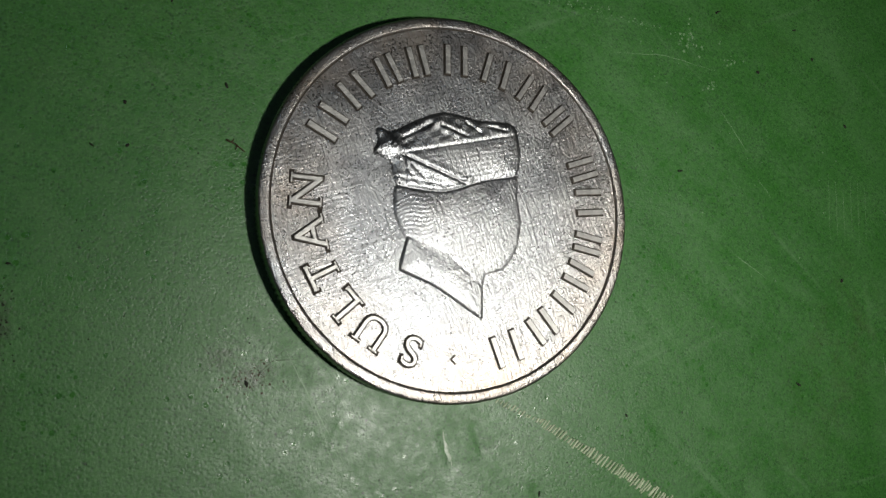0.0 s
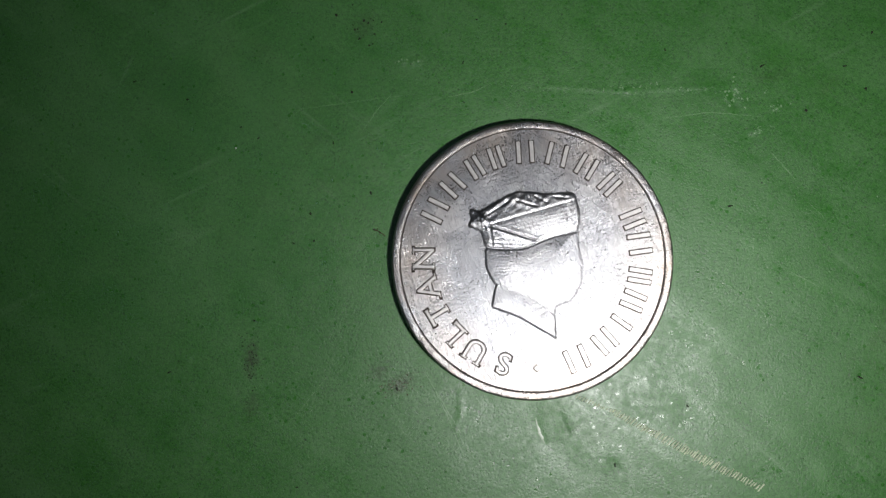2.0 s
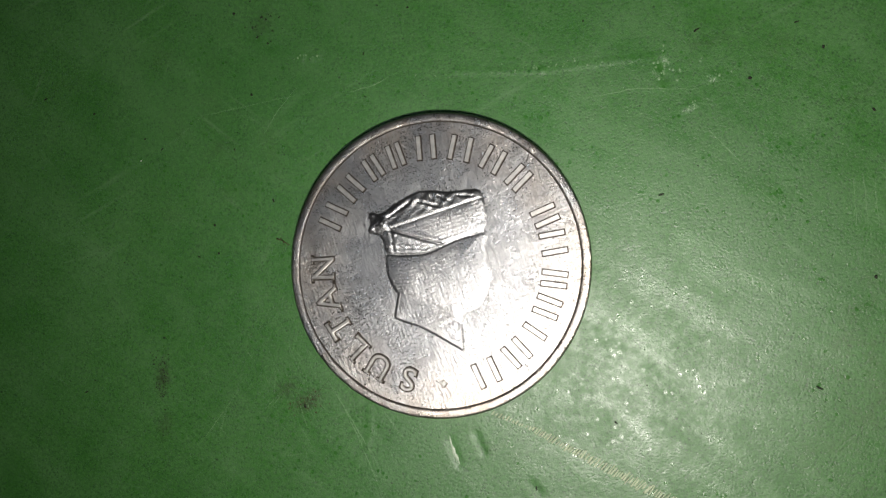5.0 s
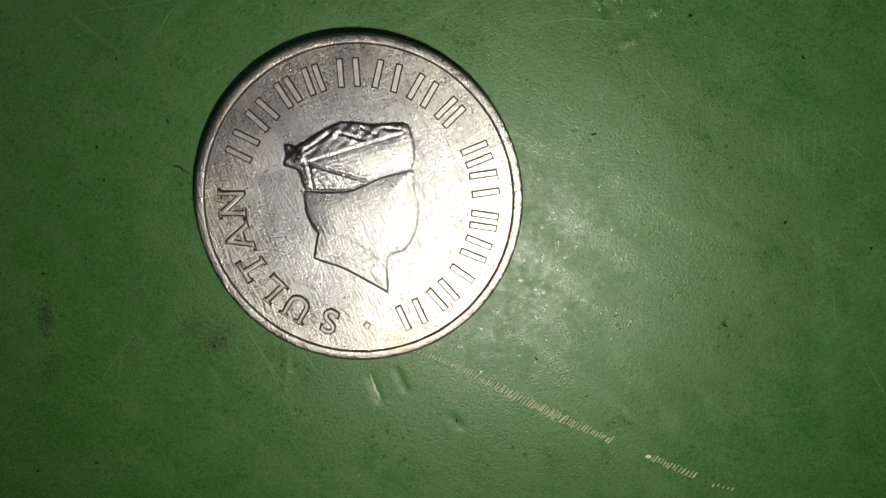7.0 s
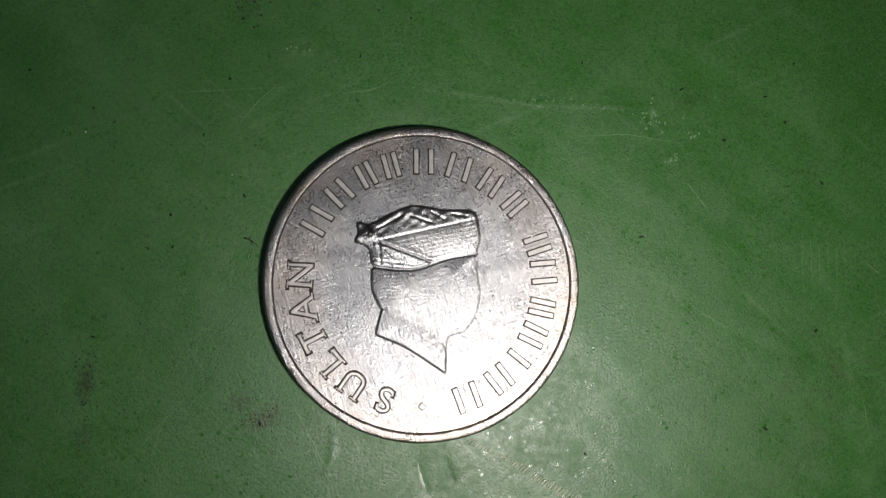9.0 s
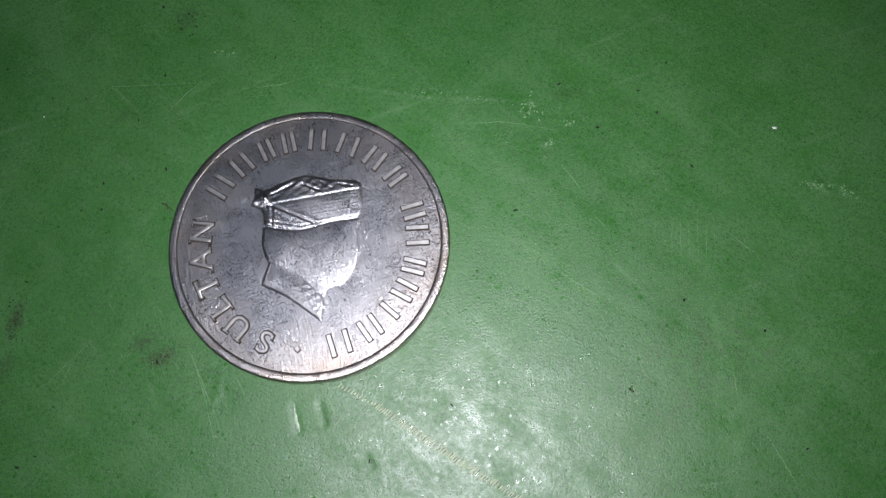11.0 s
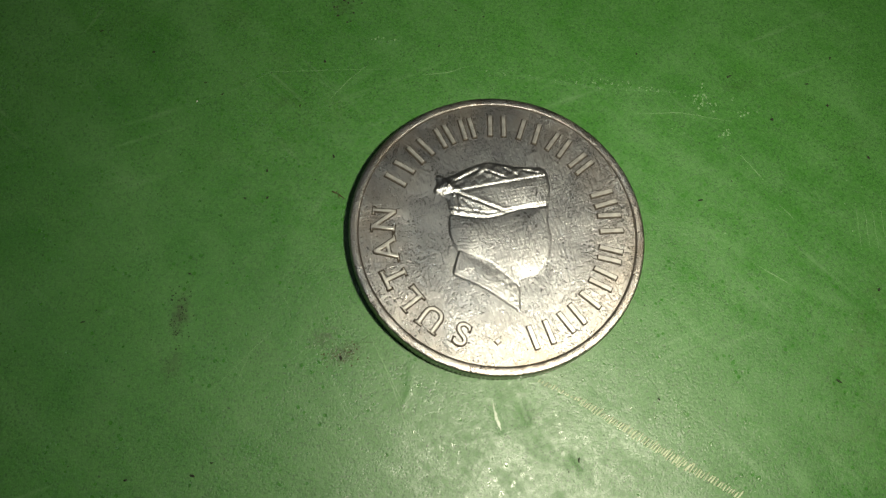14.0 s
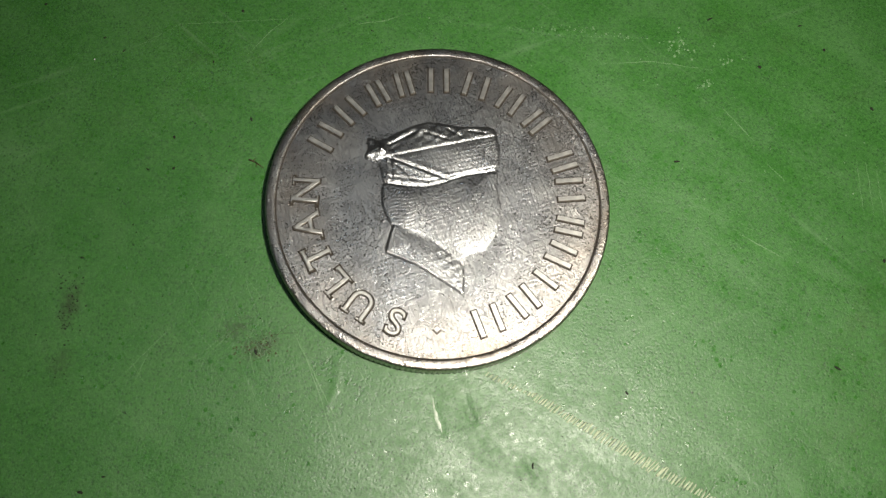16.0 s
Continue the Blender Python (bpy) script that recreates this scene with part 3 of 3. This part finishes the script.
def letter(character, high, round_off, swell):
    """One raised capital of the legend with flared feet on its strokes."""
    curve = bpy.data.curves.new("letter", "FONT")
    curve.body = character
    curve.size, curve.align_x, curve.align_y = 3.2 * MM, "CENTER", "CENTER"
    curve.extrude, curve.bevel_depth, curve.bevel_resolution = high * MM, round_off * MM, 1
    curve.offset = swell * MM
    curve.resolution_u = 6
    ob = new("letter", curve)
    bpy.context.view_layer.update()
    me = bpy.data.meshes.new_from_object(ob.evaluated_get(bpy.context.evaluated_depsgraph_get()))
    bpy.data.objects.remove(ob)
    co = np.array([v.co for v in me.vertices])
    lo, hi = co.min(0), co.max(0)
    scale = (CAP + 2 * max(swell, 0)) * MM / (hi[1] - lo[1])
    mid = (lo + hi) / 2
    bm = bmesh.new()
    bm.from_mesh(me)
    for v in bm.verts:
        v.co = Vector(((v.co.x - mid[0]) * scale, (v.co.y - mid[1]) * scale, v.co.z))
    wide, tall, top = (hi[0] - lo[0]) * scale, CAP * MM, hi[2] - 0.012 * MM
    grow = max(swell, 0) * MM
    for u, v, flat in SERIFS[character]:
        x, y = (u - 0.5) * wide * 0.94, (v - 0.5) * tall * 0.94
        a, b = (0.36 * MM + grow, 0.06 * MM + grow) if flat else (0.06 * MM + grow, 0.24 * MM + grow)
        for corner in box(bm, (x - a, y - b, -high * MM), (x + a, y + b, top)):
            if corner.co.z > 0 and round_off:
                corner.co.x, corner.co.y = x + (corner.co.x - x) * 0.88, y + (corner.co.y - y) * 0.7
    bm.to_mesh(me)
    bm.free()
    return me


for character, angle in zip("SULTAN", (-103.5, -119.8, -134.5, -147.6, -162.2, -178.2)):
    ob = part("letter", letter(character, 0.15, 0.08, -0.045), METAL, coin)
    two_toned(ob.data)
    ob.matrix_basis = on_ring(angle) @ Matrix.Translation((0, 0, 0.0))
    # grime outline, widened to paint the letter's shadow edge too
    part("grime_shade_line", letter(character, 0.030, 0.0, 0.105), GRIME_SHADE, ob, "thin brown grime and painted shadow outline round the raised letter")


def bar(wide):
    """A plain raised bar with eased edges, standing where a character of the legend stands."""
    bm = bmesh.new()
    top = [(x * wide / 2, y * (CAP / 2 - 0.06)) for x, y in ((-1, -1), (1, -1), (1, 1), (-1, 1))]
    rings = []
    for grow, z in ((0.07, -0.02), (0.02, 0.16), (-0.05, 0.23)):
        rings.append([bm.verts.new(((x + math.copysign(grow, x)) * MM, (y + math.copysign(grow, y)) * MM, z * MM)) for x, y in top])
    for a, b in zip(rings, rings[1:]):
        for k in range(4):
            bm.faces.new((a[k], a[(k + 1) % 4], b[(k + 1) % 4], b[k]))
    bm.faces.new(rings[-1])
    bm.faces.new(rings[0][::-1])
    return two_toned(mesh_of("bar", bm))


BAR = bar(0.26)
# dark foot of each bar: grime plus its shadow outline as colour
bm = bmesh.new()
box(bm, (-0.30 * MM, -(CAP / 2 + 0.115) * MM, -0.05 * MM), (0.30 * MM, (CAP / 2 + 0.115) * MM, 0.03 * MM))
BAR_GRIME_SHADE = mesh_of("grime_shade_line", bm)
for angle, apart in ((155.2, 0.78), (138.6, 0.66), (123.3, 0.46), (110.6, 0.46), (94.9, 0.66), (77.7, 0.78), (60.8, 0.66), (45.4, 0.50),
                     (23.2, 0.56), (9.6, 0.78), (-7.4, 0.50), (-20.9, 0.62), (-33.9, 0.0), (-47.2, 0.66), (-64.6, 0.78)):
    for side in (-apart, apart) if apart else (0.0,):
        ob = part("bar", BAR, METAL, coin)
        ob.matrix_basis = on_ring(angle) @ Matrix.Translation((side * MM, 0, 0))
        part("grime_shade_line", BAR_GRIME_SHADE, GRIME_SHADE, ob, "thin brown grime and painted shadow outline round the raised bar")


def grime_shade_ring():
    """The thin dark line of dirt and painted shade between the rim and the field, broken in places."""
    bm = bmesh.new()
    last = None
    for i in range(361):
        a = radians(i)
        wide = 0.030 + 0.035 * noise.noise((math.cos(a) * 5, math.sin(a) * 5, 2.0))
        wide = max(0.006, wide)
        pair = [bm.verts.new((r * math.cos(a) * MM, r * math.sin(a) * MM, z * MM)) for r, z in ((13.045, 1.784), (13.02 - wide, 1.752), (12.96 - wide, 1.736))]
        if last:
            for k in range(2):
                bm.faces.new((last[k], last[k + 1], pair[k + 1], pair[k]))
        last = pair
    return mesh_of("grime_shade_line", bm, True)


part("grime_shade_line", grime_shade_ring(), GRIME_SHADE, coin, "thin dark line of dirt and painted shade inside the rim")

bm = bmesh.new()
bmesh.ops.create_cone(bm, cap_ends=True, segments=4, radius1=0.42 * MM, radius2=0.26 * MM, depth=0.26 * MM)
part("stop", two_toned(mesh_of("stop", bm)), METAL, coin).matrix_basis = on_ring(-86.0, 10.72) @ Matrix.Translation((0, 0, 0.10 * MM))


# ---- loose dirt on the covering ----
def crumb(size, seed, flat=0.45, stretch=1.0):
    """One irregular grain."""
    rnd = random.Random(seed)
    bm = bmesh.new()
    bmesh.ops.create_icosphere(bm, subdivisions=2, radius=1.0)
    turn = rnd.uniform(0, 6.28)
    for v in bm.verts:
        v.co *= 1 + 0.45 * noise.noise(v.co * 1.6 + Vector((seed * 3.1, 0, 0)))
        x, y = v.co.x * stretch, v.co.y / stretch
        v.co = Vector((x * math.cos(turn) - y * math.sin(turn), x * math.sin(turn) + y * math.cos(turn), v.co.z * flat)) * size * MM
    return mesh_of("crumb", bm, True)


def lay(name, x, y, size, material, label, seed, stretch=1.0):
    base = float(surface_height(np.array([x]), np.array([y]))[0])
    ob = part(name, crumb(size, seed, 0.45, stretch), material)
    ob.location = (x * MM, y * MM, (base + size * 0.25) * MM)
    return tagged(ob, label, "dirt", group="dirt on the covering")


SPECKS = [
    (-20.9, 25.1, 0.22), (-18.4, 22.6, 0.18), (-13.8, 27.8, 0.14), (-18.9, 16.9, 0.20), (-20.6, 11.5, 0.16), (-28.4, 11.8, 0.15), (-22.6, 4.1, 0.19),
    (-16.5, 6.4, 0.21), (-7.5, 20.3, 0.15), (-6.2, 24.9, 0.12), (-30.3, 12.9, 0.15), (-7.3, 16.1, 0.12), (-3.2, 24.5, 0.15), (13.2, 22.1, 0.15),
    (23.0, 20.6, 0.22), (27.4, 16.1, 0.22), (37.2, 12.9, 0.22), (19.8, 6.1, 0.22), (33.4, 18.5, 0.20), (34.1, 24.4, 0.18), (-24.2, 1.0, 0.15), (-22.1, 1.3, 0.17),
]
SPECKS += [(-24.0, -24.5, 0.23), (32.4, -10.5, 0.25), (37.0, -1.2, 0.22), (15.7, -13.9, 0.18), (8.7, -19.9, 0.20), (44.8, -3.3, 0.20), (48.8, -13.9, 0.17),
           (-41.8, 17.5, 0.18), (-36.1, 15.7, 0.18), (-27.8, -7.0, 0.16), (-36.2, -12.5, 0.18), (-29.4, -25.4, 0.18), (-22.6, -23.3, 0.15), (31.3, 20.8, 0.18)]
for k, (x, y, size) in enumerate(SPECKS):
    lay("dirt_speck", x, y, size * 0.68, DIRT, "tiny dark speck of dirt on the green covering", k, 1.15 + 0.35 * (k % 3))
for k, (x, y, size) in enumerate([(45.5, 18.1, 0.19), (-30.7, 10.7, 0.07), (26.4, -23.0, 0.24)]):
    lay("white_crumb", x, y, size, CRUMB, "tiny white crumb lying on the green covering", 50 + k, 1.3)
lay("dirt_speck", -13.05, -13.25, 0.15, DIRT, "small dark fleck of dirt beside the coin", 71, 1.3)


def fibre():
    bm = bmesh.new()
    rnd = random.Random(5)
    for a, b, r in (((-0.55, 0.22), (0.15, -0.02), 0.07), ((0.0, 0.05), (0.75, -0.42), 0.06), ((-0.2, 0.1), (-0.05, 0.35), 0.05), ((0.2, -0.1), (0.1, -0.35), 0.045)):
        a, b = Vector((*a, 0)), Vector((*b, 0))
        m = Matrix.Translation((a + b) / 2 * MM) @ (b - a).to_track_quat("Z", "Y").to_matrix().to_4x4()
        bmesh.ops.create_cone(bm, cap_ends=True, segments=8, radius1=r * MM, radius2=r * 0.5 * MM, depth=(b - a).length * MM, matrix=m)
    return mesh_of("fibre", bm, True)


ob = part("fibre_scrap", fibre(), RUST)
ob.location = (-15.55 * MM, 2.45 * MM, 0.07 * MM)
tagged(ob, "tiny dark brown fibre scrap beside the coin", "dirt", group="dirt on the covering")


def smear(count, cx, cy, sx, sy, lean, size, seed):
    """A patch of ground-in flakes, densest in the middle."""
    rnd = random.Random(seed)
    bm = bmesh.new()
    for _ in range(count):
        u, v = rnd.gauss(0, sx), rnd.gauss(0, sy)
        x, y = cx + u + lean * v, cy + v
        if math.hypot(x, y) < 14.0:
            continue
        r = size * rnd.uniform(0.3, 1.0) ** 2
        base = float(surface_height(np.array([x]), np.array([y]))[0])
        spin = rnd.uniform(0, 6.28)
        ring = [bm.verts.new(((x + r * rnd.uniform(0.5, 1.2) * math.cos(spin + k * 1.047)) * MM, (y + r * rnd.uniform(0.5, 1.2) * math.sin(spin + k * 1.047)) * MM, (base - 0.005) * MM)) for k in range(6)]
        tip = bm.verts.new((x * MM, y * MM, (base + 0.03 + r * 0.15) * MM))
        for k in range(6):
            bm.faces.new((ring[k], ring[(k + 1) % 6], tip))
    return mesh_of("dirt_smear", bm, True)


for cfg, material, label in (
    ((130, -27.9, -11.0, 0.5, 1.3, -0.05, 0.11, 1), DIRT, "dark smear of ground-in dirt on the green covering"),
    ((24, -27.6, -16.0, 0.6, 0.9, 0.0, 0.08, 2), DIRT, "faint smear of ground-in dirt on the green covering"),
    ((140, -12.7, -12.8, 0.9, 0.6, 0.3, 0.11, 3), RUST, "brown smear of ground-in dirt beside the coin"),
    ((40, -18.0, 24.5, 1.2, 1.5, 0.0, 0.14, 4), DIRT, "faint smear of ground-in dirt on the green covering"),
    ((46, 20.2, 17.2, 0.55, 0.8, 0.0, 0.19, 11), SCUFF, "pale worn flecks on the green covering"),
    ((16, 24.4, 16.4, 0.35, 0.25, 0.0, 0.17, 12), SCUFF, "pale worn flecks on the green covering"),
    ((22, 22.5, 13.9, 0.5, 0.25, 0.4, 0.16, 13), SCUFF, "pale worn flecks on the green covering"),
    ((34, 50.3, 12.2, 0.9, 0.25, -1.2, 0.20, 14), SCUFF, "pale worn flecks on the green covering"),
    ((26, 53.1, 11.9, 0.5, 0.35, 0.0, 0.19, 15), SCUFF, "pale worn flecks on the green covering"),
    ((90, 10.5, 18.0, 5.0, 0.22, 0.0, 0.12, 16), SCUFF, "pale worn flecks along a seam in the green covering"),
    ((12, -12.9, 20.3, 0.7, 0.18, 0.0, 0.16, 17), SCUFF, "pale worn flecks on the green covering"),
    ((70, 24.0, 5.0, 9.0, 7.0, 0.0, 0.11, 18), SCUFF, "pale worn flecks on the green covering"),
    ((70, 16.0, -24.0, 9.0, 4.0, 0.0, 0.12, 19), SCUFF, "pale worn flecks on the green covering"),
    ((700, 0.0, 0.0, 30.0, 17.0, 0.0, 0.085, 5), DIRT, "fine dark dust scattered over the green covering"),
):
    tagged(part("dirt_smear", smear(*cfg), material), label, "dirt", kind="stuff")
